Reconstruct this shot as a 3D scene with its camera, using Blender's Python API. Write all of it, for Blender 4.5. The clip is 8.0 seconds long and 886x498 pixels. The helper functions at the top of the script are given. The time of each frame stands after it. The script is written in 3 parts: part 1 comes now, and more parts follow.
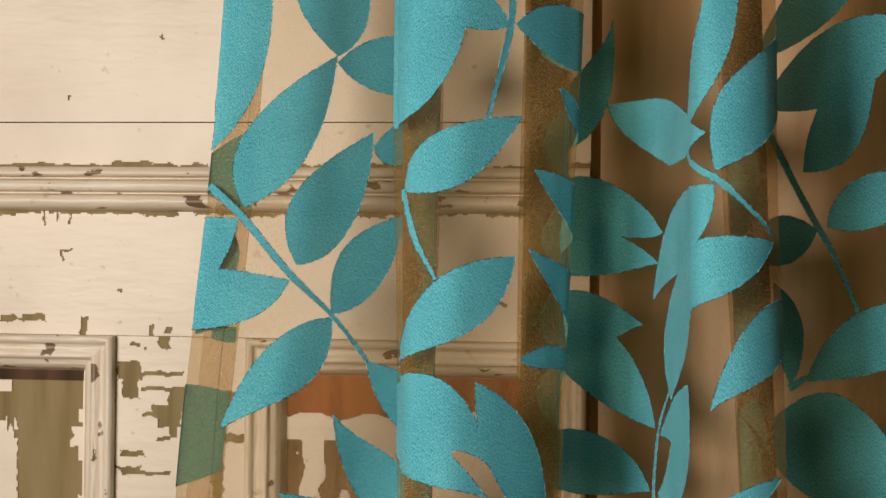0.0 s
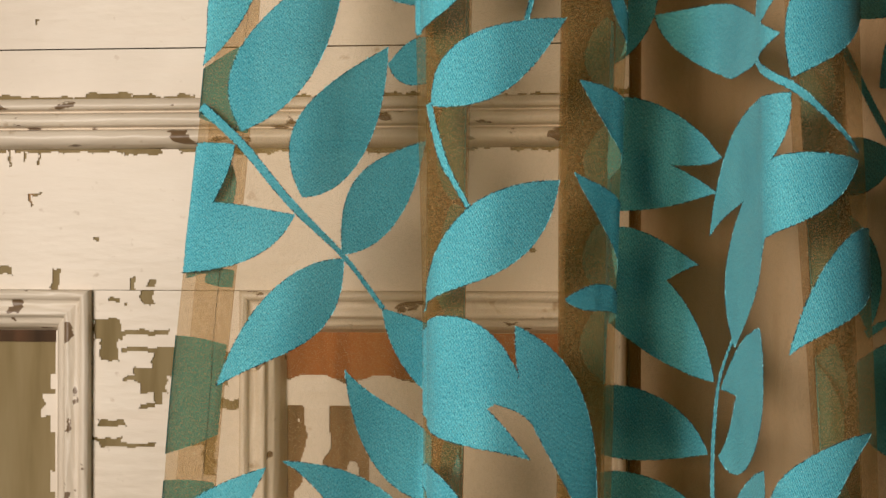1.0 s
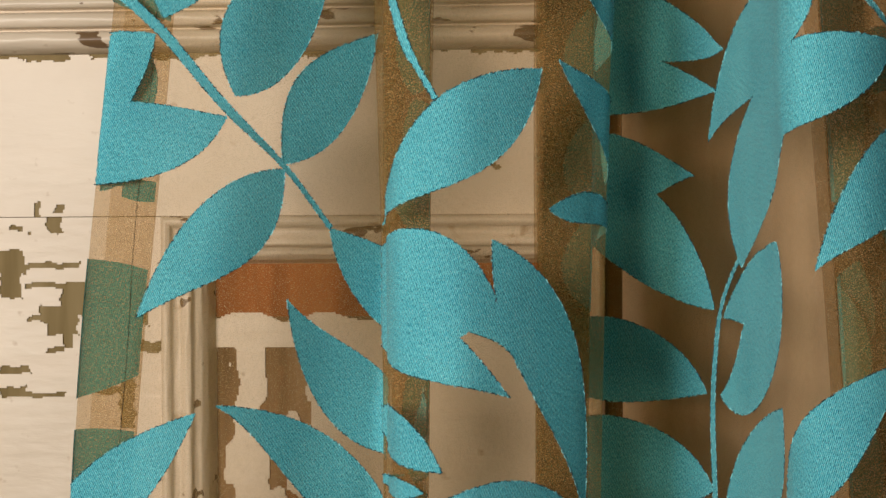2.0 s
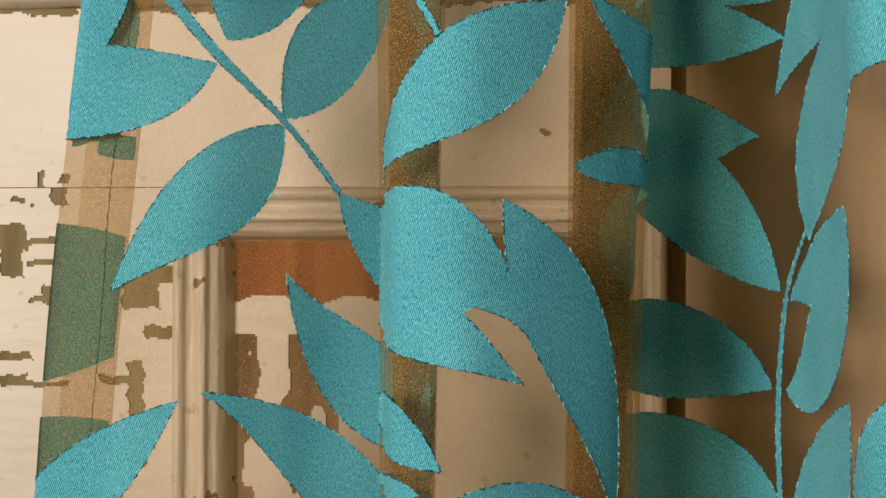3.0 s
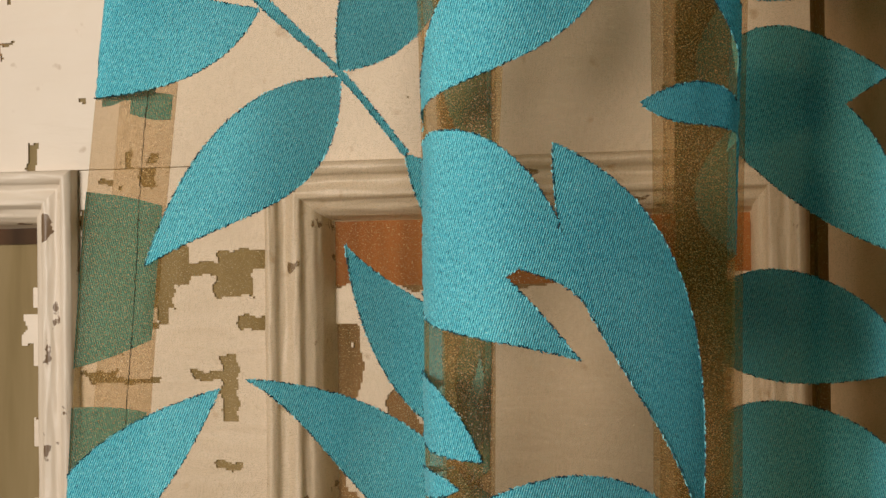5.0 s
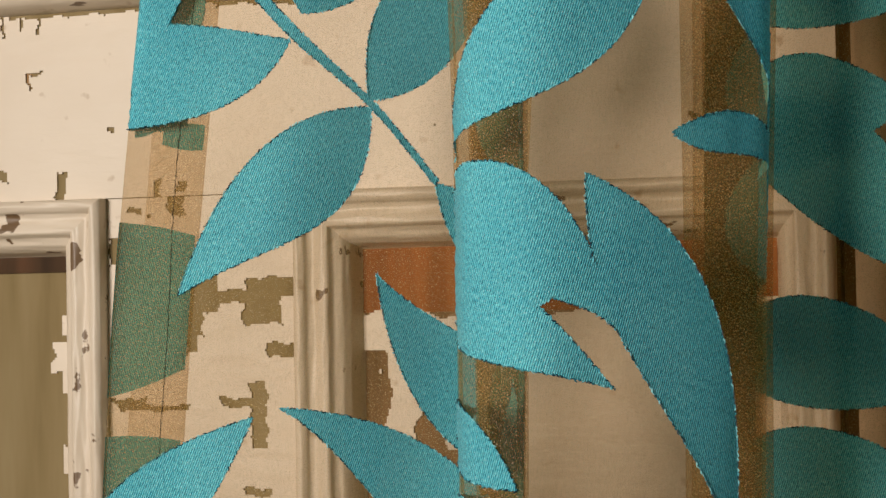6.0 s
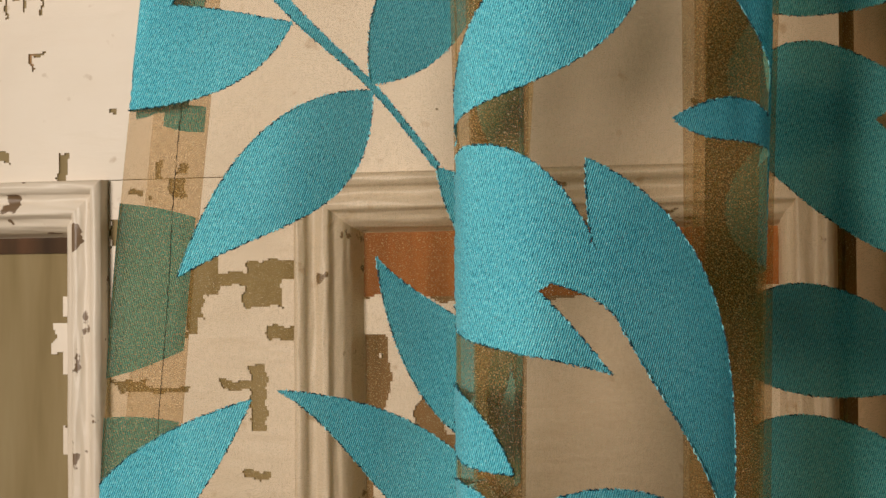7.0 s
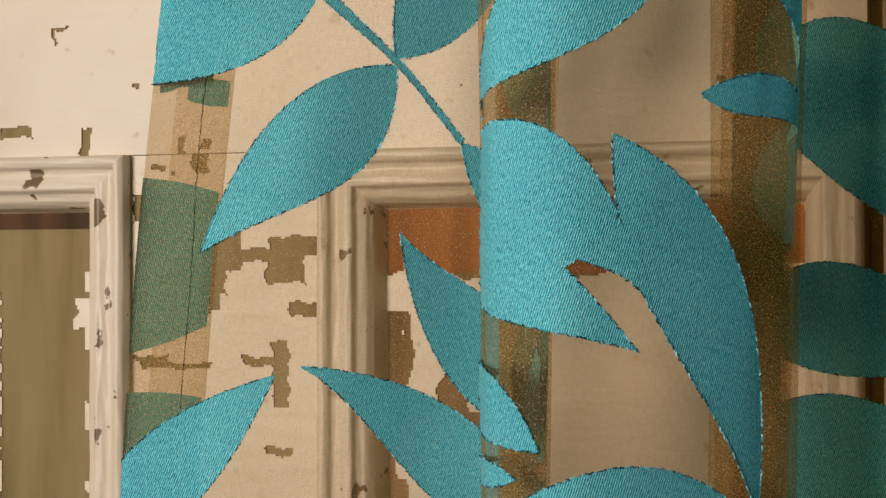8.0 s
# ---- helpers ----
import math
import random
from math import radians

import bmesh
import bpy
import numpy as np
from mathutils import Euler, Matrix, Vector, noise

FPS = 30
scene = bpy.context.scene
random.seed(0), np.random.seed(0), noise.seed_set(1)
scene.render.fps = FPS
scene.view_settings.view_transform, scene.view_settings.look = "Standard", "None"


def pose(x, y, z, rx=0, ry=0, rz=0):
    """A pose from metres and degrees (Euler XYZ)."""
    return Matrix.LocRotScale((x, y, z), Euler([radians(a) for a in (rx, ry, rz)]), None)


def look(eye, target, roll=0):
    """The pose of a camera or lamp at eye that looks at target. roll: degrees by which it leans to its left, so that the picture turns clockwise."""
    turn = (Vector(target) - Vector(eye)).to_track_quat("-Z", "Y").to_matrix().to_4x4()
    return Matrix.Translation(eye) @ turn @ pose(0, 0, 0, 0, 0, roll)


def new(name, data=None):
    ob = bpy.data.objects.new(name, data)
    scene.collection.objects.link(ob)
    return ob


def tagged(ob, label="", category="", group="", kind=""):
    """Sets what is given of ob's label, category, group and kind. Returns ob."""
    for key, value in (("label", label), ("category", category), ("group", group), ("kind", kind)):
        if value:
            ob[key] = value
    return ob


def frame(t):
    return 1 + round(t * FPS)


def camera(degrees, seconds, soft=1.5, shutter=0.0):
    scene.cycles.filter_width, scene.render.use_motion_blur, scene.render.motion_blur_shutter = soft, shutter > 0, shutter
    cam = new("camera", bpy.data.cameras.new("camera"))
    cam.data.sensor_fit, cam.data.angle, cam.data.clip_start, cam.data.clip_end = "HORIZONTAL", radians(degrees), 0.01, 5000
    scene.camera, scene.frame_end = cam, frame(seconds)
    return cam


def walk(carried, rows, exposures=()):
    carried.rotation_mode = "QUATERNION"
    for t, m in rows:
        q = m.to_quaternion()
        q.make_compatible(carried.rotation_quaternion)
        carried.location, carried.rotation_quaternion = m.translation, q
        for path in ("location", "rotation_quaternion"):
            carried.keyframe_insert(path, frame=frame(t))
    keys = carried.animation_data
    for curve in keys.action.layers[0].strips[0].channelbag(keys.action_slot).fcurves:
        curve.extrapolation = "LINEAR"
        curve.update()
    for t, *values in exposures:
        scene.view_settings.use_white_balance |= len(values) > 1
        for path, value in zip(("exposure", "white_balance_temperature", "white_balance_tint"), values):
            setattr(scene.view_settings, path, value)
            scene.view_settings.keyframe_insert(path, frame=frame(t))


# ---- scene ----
cam = camera(25.6, 8.0)
PATH = [
    (0, (0.165, -1.266, 1.186), (-0.135, 0.712, 1.193), 0.6),
    (0.5, (0.143, -1.197, 1.166), (-0.139, 0.783, 1.169), 0.3),
    (1, (0.111, -1.125, 1.149), (-0.152, 0.857, 1.159), 0.1),
    (1.5, (0.082, -1.052, 1.136), (-0.123, 0.937, 1.144), -0.1),
    (2, (0.073, -0.987, 1.12), (-0.102, 1.005, 1.105), -0.3),
    (3.5, (0.143, -0.82, 1.092), (-0.304, 1.129, 1.113), 0.4),
    (4, (0.161, -0.777, 1.085), (-0.368, 1.151, 1.118), 0.1),
    (4.5, (0.169, -0.755, 1.079), (-0.429, 1.153, 1.122), -0.5),
    (5, (0.169, -0.761, 1.077), (-0.456, 1.138, 1.116), -0.7),
    (6.5, (0.163, -0.767, 1.081), (-0.476, 1.127, 1.147), -1.0),
    (7, (0.166, -0.766, 1.079), (-0.476, 1.127, 1.125), -0.4),
    (7.5, (0.167, -0.769, 1.08), (-0.481, 1.123, 1.089), 0.0),
    (8, (0.163, -0.763, 1.078), (-0.498, 1.125, 1.103), -0.1),
]
walk(cam, [(t, look(eye, target, roll)) for t, eye, target, roll in PATH])

# ---- light: an added soft area lamp behind the camera on the left, its source unseen ----
world = bpy.data.worlds.new("world")
scene.world = world
world.use_nodes = True
wn = world.node_tree.nodes
sky = wn.new("ShaderNodeTexSky")
sky.sky_type, sky.sun_disc, sky.sun_elevation, sky.sun_rotation = "NISHITA", False, radians(40), radians(200)
world.node_tree.links.new(sky.outputs[0], wn["Background"].inputs[0])
wn["Background"].inputs[1].default_value = 0.08

lamp_data = bpy.data.lights.new("added_key_light", "AREA")
lamp_data.shape, lamp_data.size, lamp_data.size_y = "RECTANGLE", 0.50, 0.52
lamp_data.energy, lamp_data.color = 31.0, (1.0, 0.89, 0.80)
lamp = new("added_key_light", lamp_data)
lamp.matrix_world = look((-0.74, -1.73, 1.34), (-0.02, -0.15, 1.13))
scene.view_settings.exposure = 0.0


# ---- materials ----
def material(name, base, rough=0.6, spec=0.3):
    """A node material; returns it, its nodes, a linker and its Principled node."""
    m = bpy.data.materials.new(name)
    m.use_nodes = True
    n, k = m.node_tree.nodes, m.node_tree.links
    p = n["Principled BSDF"]
    p.inputs["Base Color"].default_value = (*base, 1)
    p.inputs["Roughness"].default_value = rough
    p.inputs["Specular IOR Level"].default_value = spec
    return m, n, k, p


def tex(n, k, kind, scale, detail=4.0, stretch=(1, 1, 1), coord="Object", **more):
    c, mp = n.new("ShaderNodeTexCoord"), n.new("ShaderNodeMapping")
    k.new(c.outputs[coord], mp.inputs[0])
    mp.inputs["Scale"].default_value = stretch
    t = n.new(kind)
    k.new(mp.outputs[0], t.inputs["Vector"])
    t.inputs["Scale"].default_value = scale
    if "Detail" in t.inputs:
        t.inputs["Detail"].default_value = detail
    return t


def ramp(n, k, source, stops):
    r = n.new("ShaderNodeValToRGB")
    while len(r.color_ramp.elements) < len(stops):
        r.color_ramp.elements.new(0.5)
    for e, (at, col) in zip(r.color_ramp.elements, stops):
        e.position, e.color = at, (*col, 1) if len(col) == 3 else col
    k.new(source, r.inputs[0])
    return r.outputs[0]


def mixed(n, k, a, b, f, mode="MIX"):
    m = n.new("ShaderNodeMix")
    m.data_type, m.blend_type = "RGBA", mode
    for socket, v in ((m.inputs[0], f), (m.inputs[6], a), (m.inputs[7], b)):
        if isinstance(v, (int, float)):
            socket.default_value = v
        elif isinstance(v, tuple):
            socket.default_value = (*v, 1)
        else:
            k.new(v, socket)
    return m.outputs[2]


def bump(n, k, p, height, strength, distance):
    b = n.new("ShaderNodeBump")
    b.inputs["Strength"].default_value, b.inputs["Distance"].default_value = strength, distance
    k.new(height, b.inputs["Height"])
    k.new(b.outputs[0], p.inputs["Normal"])
    return b


def paint_material(name="old cream paint", wear=0.0):
    m, n, k, p = material(name, (0.8, 0.72, 0.6), 0.42, 0.4)
    cloud = tex(n, k, "ShaderNodeTexNoise", 9, 6)
    col = ramp(n, k, cloud.outputs["Fac"], [(0.3, (0.57, 0.48, 0.36)), (0.55, (0.67, 0.58, 0.455)), (0.8, (0.72, 0.635, 0.51))])
    specks = tex(n, k, "ShaderNodeTexNoise", 95, 3)
    dirt = ramp(n, k, specks.outputs["Fac"], [(0.66, (0, 0, 0)), (0.76, (1, 1, 1))])
    col = mixed(n, k, col, (0.46, 0.35, 0.23), dirt)
    streak = tex(n, k, "ShaderNodeTexNoise", 30, 4, (0.25, 1, 2.2))
    col = mixed(n, k, col, (0.66, 0.55, 0.42), ramp(n, k, streak.outputs["Fac"], [(0.56, (0, 0, 0)), (0.8, (0.6, 0.6, 0.6))]))
    if wear:
        flake = tex(n, k, "ShaderNodeTexNoise", 62, 4, (0.7, 2.0, 1.0))
        gone = ramp(n, k, flake.outputs["Fac"], [(wear, (0, 0, 0)), (wear + 0.015, (1, 1, 1))])
        col = mixed(n, k, col, (0.16, 0.10, 0.05), gone)
    k.new(col, p.inputs["Base Color"])
    grain = tex(n, k, "ShaderNodeTexNoise", 140, 5, (0.3, 1, 1))
    bump(n, k, p, grain.outputs["Fac"], 0.35, 0.0012)
    return m


def bare_material(name, dark, mid, light, fleck=None):
    m, n, k, p = material(name, mid, 0.75, 0.2)
    grain = tex(n, k, "ShaderNodeTexNoise", 60, 6, (1, 1, 0.12))
    col = ramp(n, k, grain.outputs["Fac"], [(0.3, dark), (0.5, mid), (0.72, light)])
    if fleck:
        blot = tex(n, k, "ShaderNodeTexNoise", 26, 3, (1, 1, 0.4))
        col = mixed(n, k, col, fleck, ramp(n, k, blot.outputs["Fac"], [(0.62, (0, 0, 0)), (0.7, (0.8, 0.8, 0.8))]))
    k.new(col, p.inputs["Base Color"])
    bump(n, k, p, grain.outputs["Fac"], 0.5, 0.001)
    return m


def sheer_material():
    """Thin brown voile: most light goes straight through, the threads catch the rest."""
    m, n, k, p = material("brown voile", (0.44, 0.30, 0.09), 0.5, 0.3)
    out = n["Material Output"]
    weave = tex(n, k, "ShaderNodeTexNoise", 1.0, 2, (420, 2600, 1), "UV")
    weft = tex(n, k, "ShaderNodeTexNoise", 1.0, 2, (2600, 260, 1), "UV")
    add = n.new("ShaderNodeMath")
    add.operation = "ADD"
    k.new(weave.outputs["Fac"], add.inputs[0])
    k.new(weft.outputs["Fac"], add.inputs[1])
    cover = n.new("ShaderNodeMapRange")
    cover.inputs["From Min"].default_value, cover.inputs["From Max"].default_value = 0.75, 1.3
    cover.inputs["To Min"].default_value, cover.inputs["To Max"].default_value = 0.10, 0.25
    k.new(add.outputs[0], cover.inputs[0])
    clear = n.new("ShaderNodeBsdfTransparent")
    clear.inputs[0].default_value = (0.945, 0.880, 0.795, 1)
    thread = n.new("ShaderNodeMixShader")
    thread.inputs[0].default_value = 0.45
    lit = n.new("ShaderNodeBsdfTranslucent")
    lit.inputs[0].default_value = (0.56, 0.40, 0.05, 1)
    k.new(p.outputs[0], thread.inputs[1])
    k.new(lit.outputs[0], thread.inputs[2])
    # sparkle painted into the thread colour: pale specks by noise
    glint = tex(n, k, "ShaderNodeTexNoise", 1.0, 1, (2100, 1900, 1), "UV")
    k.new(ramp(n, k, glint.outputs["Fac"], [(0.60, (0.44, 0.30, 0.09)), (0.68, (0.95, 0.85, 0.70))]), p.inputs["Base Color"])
    # denser cover at the painted specks, so that they show
    glint_cover = n.new("ShaderNodeMapRange")
    glint_cover.inputs["From Min"].default_value, glint_cover.inputs["From Max"].default_value = 0.62, 0.70
    glint_cover.inputs["To Min"].default_value, glint_cover.inputs["To Max"].default_value = 0.0, 0.45
    k.new(glint.outputs["Fac"], glint_cover.inputs[0])
    both = n.new("ShaderNodeMath")
    both.operation = "ADD"
    k.new(cover.outputs[0], both.inputs[0])
    k.new(glint_cover.outputs[0], both.inputs[1])
    mix = n.new("ShaderNodeMixShader")
    k.new(both.outputs[0], mix.inputs[0])
    k.new(clear.outputs[0], mix.inputs[1])
    k.new(thread.outputs[0], mix.inputs[2])
    k.new(mix.outputs[0], out.inputs[0])
    return m


def leaf_material():
    """Turquoise satin weave in fine ribs, slightly see-through."""
    m, n, k, p = material("turquoise satin weave", (0.06, 0.34, 0.42), 0.44, 0.42)
    out = n["Material Output"]
    ribs = tex(n, k, "ShaderNodeTexWave", 1.0, 2, (835, -270, 1), "UV")
    p.inputs["Specular Tint"].default_value = (0.30, 0.92, 1.0, 1)
    ribs.wave_type, ribs.bands_direction = "BANDS", "DIAGONAL"
    ribs.inputs["Distortion"].default_value, ribs.inputs["Detail Scale"].default_value = 1.9, 2.2
    streak = tex(n, k, "ShaderNodeTexNoise", 1.0, 1.5, (0.00042, 0.0016, 1), "UV")
    turn = streak.inputs["Vector"].links[0].from_node
    turn.vector_type, turn.inputs["Rotation"].default_value = "TEXTURE", (0, 0, radians(-18))
    grain = tex(n, k, "ShaderNodeTexNoise", 1.0, 3, (1500, 1900, 1), "UV")
    cloud = tex(n, k, "ShaderNodeTexNoise", 1.0, 3, (30, 18, 1), "UV")
    col = ramp(n, k, ribs.outputs["Fac"], [(0.15, (0.001, 0.035, 0.07)), (0.40, (0.025, 0.47, 0.68)), (0.70, (0.36, 1.0, 1.0))])
    col = mixed(n, k, col, ramp(n, k, streak.outputs["Fac"], [(0.36, (0.001, 0.035, 0.07)), (0.48, (0.025, 0.47, 0.68)), (0.62, (0.36, 1.0, 1.0))]), 0.42)
    col = mixed(n, k, col, ramp(n, k, grain.outputs["Fac"], [(0.36, (0.002, 0.14, 0.23)), (0.5, (0.01, 0.52, 0.75)), (0.64, (0.18, 0.98, 1.0))]), 0.25)
    # tiny highlights on the satin, painted as near-white specks in its colour
    painted_spark = tex(n, k, "ShaderNodeTexNoise", 1.0, 1, (2600, 1700, 1), "UV")
    col = mixed(n, k, col, (0.72, 0.96, 0.97), ramp(n, k, painted_spark.outputs["Fac"], [(0.65, (0, 0, 0)), (0.73, (0.7, 0.7, 0.7))]))
    col = mixed(n, k, col, ramp(n, k, cloud.outputs["Fac"], [(0.3, (0.74, 0.80, 0.83)), (0.7, (1, 1, 1))]), 1.0, "MULTIPLY")
    k.new(col, p.inputs["Base Color"])
    p.inputs["Sheen Weight"].default_value, p.inputs["Sheen Roughness"].default_value = 0.08, 0.4
    bump(n, k, p, ribs.outputs["Fac"], 0.7, 0.0002)
    glow = n.new("ShaderNodeBsdfTranslucent")
    glow.inputs[0].default_value = (0.02, 0.46, 0.66, 1)
    body = n.new("ShaderNodeMixShader")
    body.inputs[0].default_value = 0.07
    k.new(p.outputs[0], body.inputs[1])
    k.new(glow.outputs[0], body.inputs[2])
    clear = n.new("ShaderNodeBsdfTransparent")
    clear.inputs[0].default_value = (0.45, 0.72, 0.72, 1)
    mix = n.new("ShaderNodeMixShader")
    mix.inputs[0].default_value = 0.94
    k.new(clear.outputs[0], mix.inputs[1])
    k.new(body.outputs[0], mix.inputs[2])
    k.new(mix.outputs[0], out.inputs[0])
    return m


def thread_material():
    m, n, k, p = material("frayed edge thread", (0.12, 0.4, 0.46), 0.6, 0.3)
    each = n.new("ShaderNodeNewGeometry")
    k.new(ramp(n, k, each.outputs["Random Per Island"], [(0.25, (0.004, 0.05, 0.075)), (0.5, (0.03, 0.30, 0.40)), (0.85, (0.28, 0.72, 0.78))]), p.inputs["Base Color"])
    return m


def plain_material(name, base, scale, amount, rough):
    m, n, k, p = material(name, base, rough, 0.3)
    cloud = tex(n, k, "ShaderNodeTexNoise", scale, 6)
    k.new(ramp(n, k, cloud.outputs["Fac"], [(0.3, tuple(c * (1 - amount) for c in base)), (0.7, base)]), p.inputs["Base Color"])
    bump(n, k, p, cloud.outputs["Fac"], 0.2, 0.002)
    return m


PAINT = paint_material()
WORN = paint_material("worn cream paint", 0.635)
OLIVE = bare_material("bare olive undercoat", (0.16, 0.115, 0.045), (0.235, 0.175, 0.08), (0.29, 0.225, 0.115), (0.42, 0.19, 0.07))
RUST = bare_material("bare reddish wood", (0.20, 0.065, 0.018), (0.33, 0.115, 0.032), (0.42, 0.17, 0.055))
UMBER = bare_material("bare brown wood", (0.13, 0.075, 0.03), (0.22, 0.13, 0.06), (0.33, 0.21, 0.11), (0.34, 0.14, 0.05))
# brown wood darkened to hold the shade under a moulding
SHADED_WOOD = bare_material("brown wood with painted shade", (0.03, 0.016, 0.007), (0.06, 0.032, 0.014), (0.12, 0.055, 0.025))
SHEER = sheer_material()
LEAF = leaf_material()
THREAD = thread_material()
HEM_THREAD = plain_material("dark hem thread", (0.05, 0.045, 0.03), 300, 0.4, 0.8)
TAN = bare_material("dull tan jamb paint", (0.58, 0.43, 0.29), (0.71, 0.555, 0.40), (0.77, 0.62, 0.46))
PLASTER = plain_material("warm plaster", (0.17, 0.14, 0.105), 5, 0.2, 0.9)
BOARDS = plain_material("oiled floorboards", (0.10, 0.065, 0.035), 12, 0.4, 0.5)


# ---- mesh helpers ----
def mesh_object(name, verts, faces, mat, parent=None, label="", uv=None, smooth=False):
    me = bpy.data.meshes.new(name)
    me.from_pydata([tuple(v) for v in verts], [], faces)
    me.materials.append(mat)
    if uv is not None:
        layer = me.uv_layers.new(name="cloth")
        idx = np.empty(len(me.loops), int)
        me.loops.foreach_get("vertex_index", idx)
        layer.data.foreach_set("uv", np.asarray(uv, float)[idx].ravel())
    if smooth:
        me.polygons.foreach_set("use_smooth", [True] * len(me.polygons))
    me.update()
    ob = new(name, me)
    if parent:
        ob.parent = parent
    if label:
        ob["label"] = label
    return ob


def part(name, bm, mat, parent=None, label=""):
    me = bpy.data.meshes.new(name)
    bm.normal_update()
    bm.to_mesh(me)
    bm.free()
    me.materials.append(mat)
    ob = new(name, me)
    if parent:
        ob.parent = parent
    if label:
        ob["label"] = label
    return ob


def box(x0, x1, y0, y1, z0, z1, bevel=0.0):
    bm = bmesh.new()
    bmesh.ops.create_cube(bm, size=1)
    for v in bm.verts:
        v.co = ((x0 + x1) / 2 + v.co.x * (x1 - x0), (y0 + y1) / 2 + v.co.y * (y1 - y0), (z0 + z1) / 2 + v.co.z * (z1 - z0))
    if bevel:
        bmesh.ops.bevel(bm, geom=bm.edges[:], offset=bevel, segments=2, affect="EDGES")
    return bm


def run_moulding(name, profile, a, b, out_dir, mat, parent, label="", mitre=(0, 0), chips=0):
    """A moulding from a to b along the door: profile rows of (across, proud of the door), mitred at its ends, with worn edges."""
    rng = random.Random(name + str(a))
    a, b, o = Vector(a), Vector(b), Vector(out_dir)
    corners = np.array(profile)
    run = np.concatenate(([0], np.cumsum(np.linalg.norm(np.diff(corners, axis=0), axis=1))))
    fine = np.linspace(0, run[-1], 60)
    rounded = np.stack([np.interp(fine, run, corners[:, k]) for k in range(2)], 1)
    for _ in range(2):
        rounded[1:-1] = (rounded[:-2] + 2 * rounded[1:-1] + rounded[2:]) / 4
    profile = [tuple(r) for r in rounded]
    length = (b - a).length
    along = (b - a) / length
    steps = max(int(length / 0.004), 2)
    verts, faces = [], []
    m = len(profile)
    for i in range(steps + 1):
        for j, (c, h) in enumerate(profile):
            t = mitre[0] * c + (length - (mitre[0] + mitre[1]) * c) * i / steps
            p = a + along * t + o * c
            wear = noise.noise(Vector((p.x * 70, j * 0.5, p.z * 70))) * 0.0005
            if chips and noise.noise(Vector((p.x * 45 + 7, j * 0.3, p.z * 45))) > 0.42:
                wear -= chips
            verts.append((p.x, p.y - h - (wear if 0 < j < m - 1 else 0), p.z))
    for i in range(steps):
        for j in range(m - 1):
            q = i * m + j
            faces.append((q, q + 1, q + m + 1, q + m))
    return mesh_object(name, verts, faces, mat, parent, label, smooth=True)


# ---- room ----
def room():
    wall_t = 0.12
    x0, x1, y0, h = -2.1, 1.6, -1.75, 2.5
    tagged(part("floor", box(x0 - wall_t, x1 + wall_t, y0 - wall_t, 0.2, -0.1, 0), BOARDS), "oiled brown floorboards", "floor", kind="structure")
    tagged(part("ceiling", box(x0 - wall_t, x1 + wall_t, y0 - wall_t, 0.2, h, h + 0.1), PLASTER), "warm plaster ceiling", "ceiling", kind="structure")
    tagged(part("wall_west", box(x0 - wall_t, x0, y0, 0.08, 0, h), PLASTER), "warm plaster wall", "wall", kind="structure")
    tagged(part("wall_east", box(x1, x1 + wall_t, y0, 0.08, 0, h), PLASTER), "warm plaster wall", "wall", kind="structure")
    north = tagged(new("wall_north"), "warm plaster wall round an old door", "wall", kind="structure")
    part("wall_piece", box(x0, DOOR_X0 - 0.004, 0.0, 0.08, 0, h), PLASTER, north)
    part("wall_piece", box(JAMB_X1 + 0.002, x1, 0.0, 0.08, 0, h), PLASTER, north)
    part("wall_piece", box(DOOR_X0 - 0.004, JAMB_X1 + 0.002, 0.0, 0.08, DOOR_H + 0.004, h), PLASTER, north)
    part("wall_piece", box(DOOR_X0 - 0.004, JAMB_X1 + 0.002, 0.055, 0.08, 0, DOOR_H + 0.004), PLASTER, north)
    # unseen wall; its opening is made up to fit round the added lamp
    south = tagged(new("wall_south"), "unseen plaster wall with an opening added for the lamp", "wall", kind="structure")
    wx0, wx1, wz0, wz1 = -1.08, -0.40, 1.02, 1.66
    part("wall_piece", box(x0, wx0, y0 - wall_t, y0, 0, h), PLASTER, south)
    part("wall_piece", box(wx1, x1, y0 - wall_t, y0, 0, h), PLASTER, south)
    part("wall_piece", box(wx0, wx1, y0 - wall_t, y0, 0, wz0), PLASTER, south)
    part("wall_piece", box(wx0, wx1, y0 - wall_t, y0, wz1, h), PLASTER, south)


DOOR_X0, DOOR_X1, DOOR_H = -0.60, 0.0695, 2.2
JAMB_X1 = 0.32


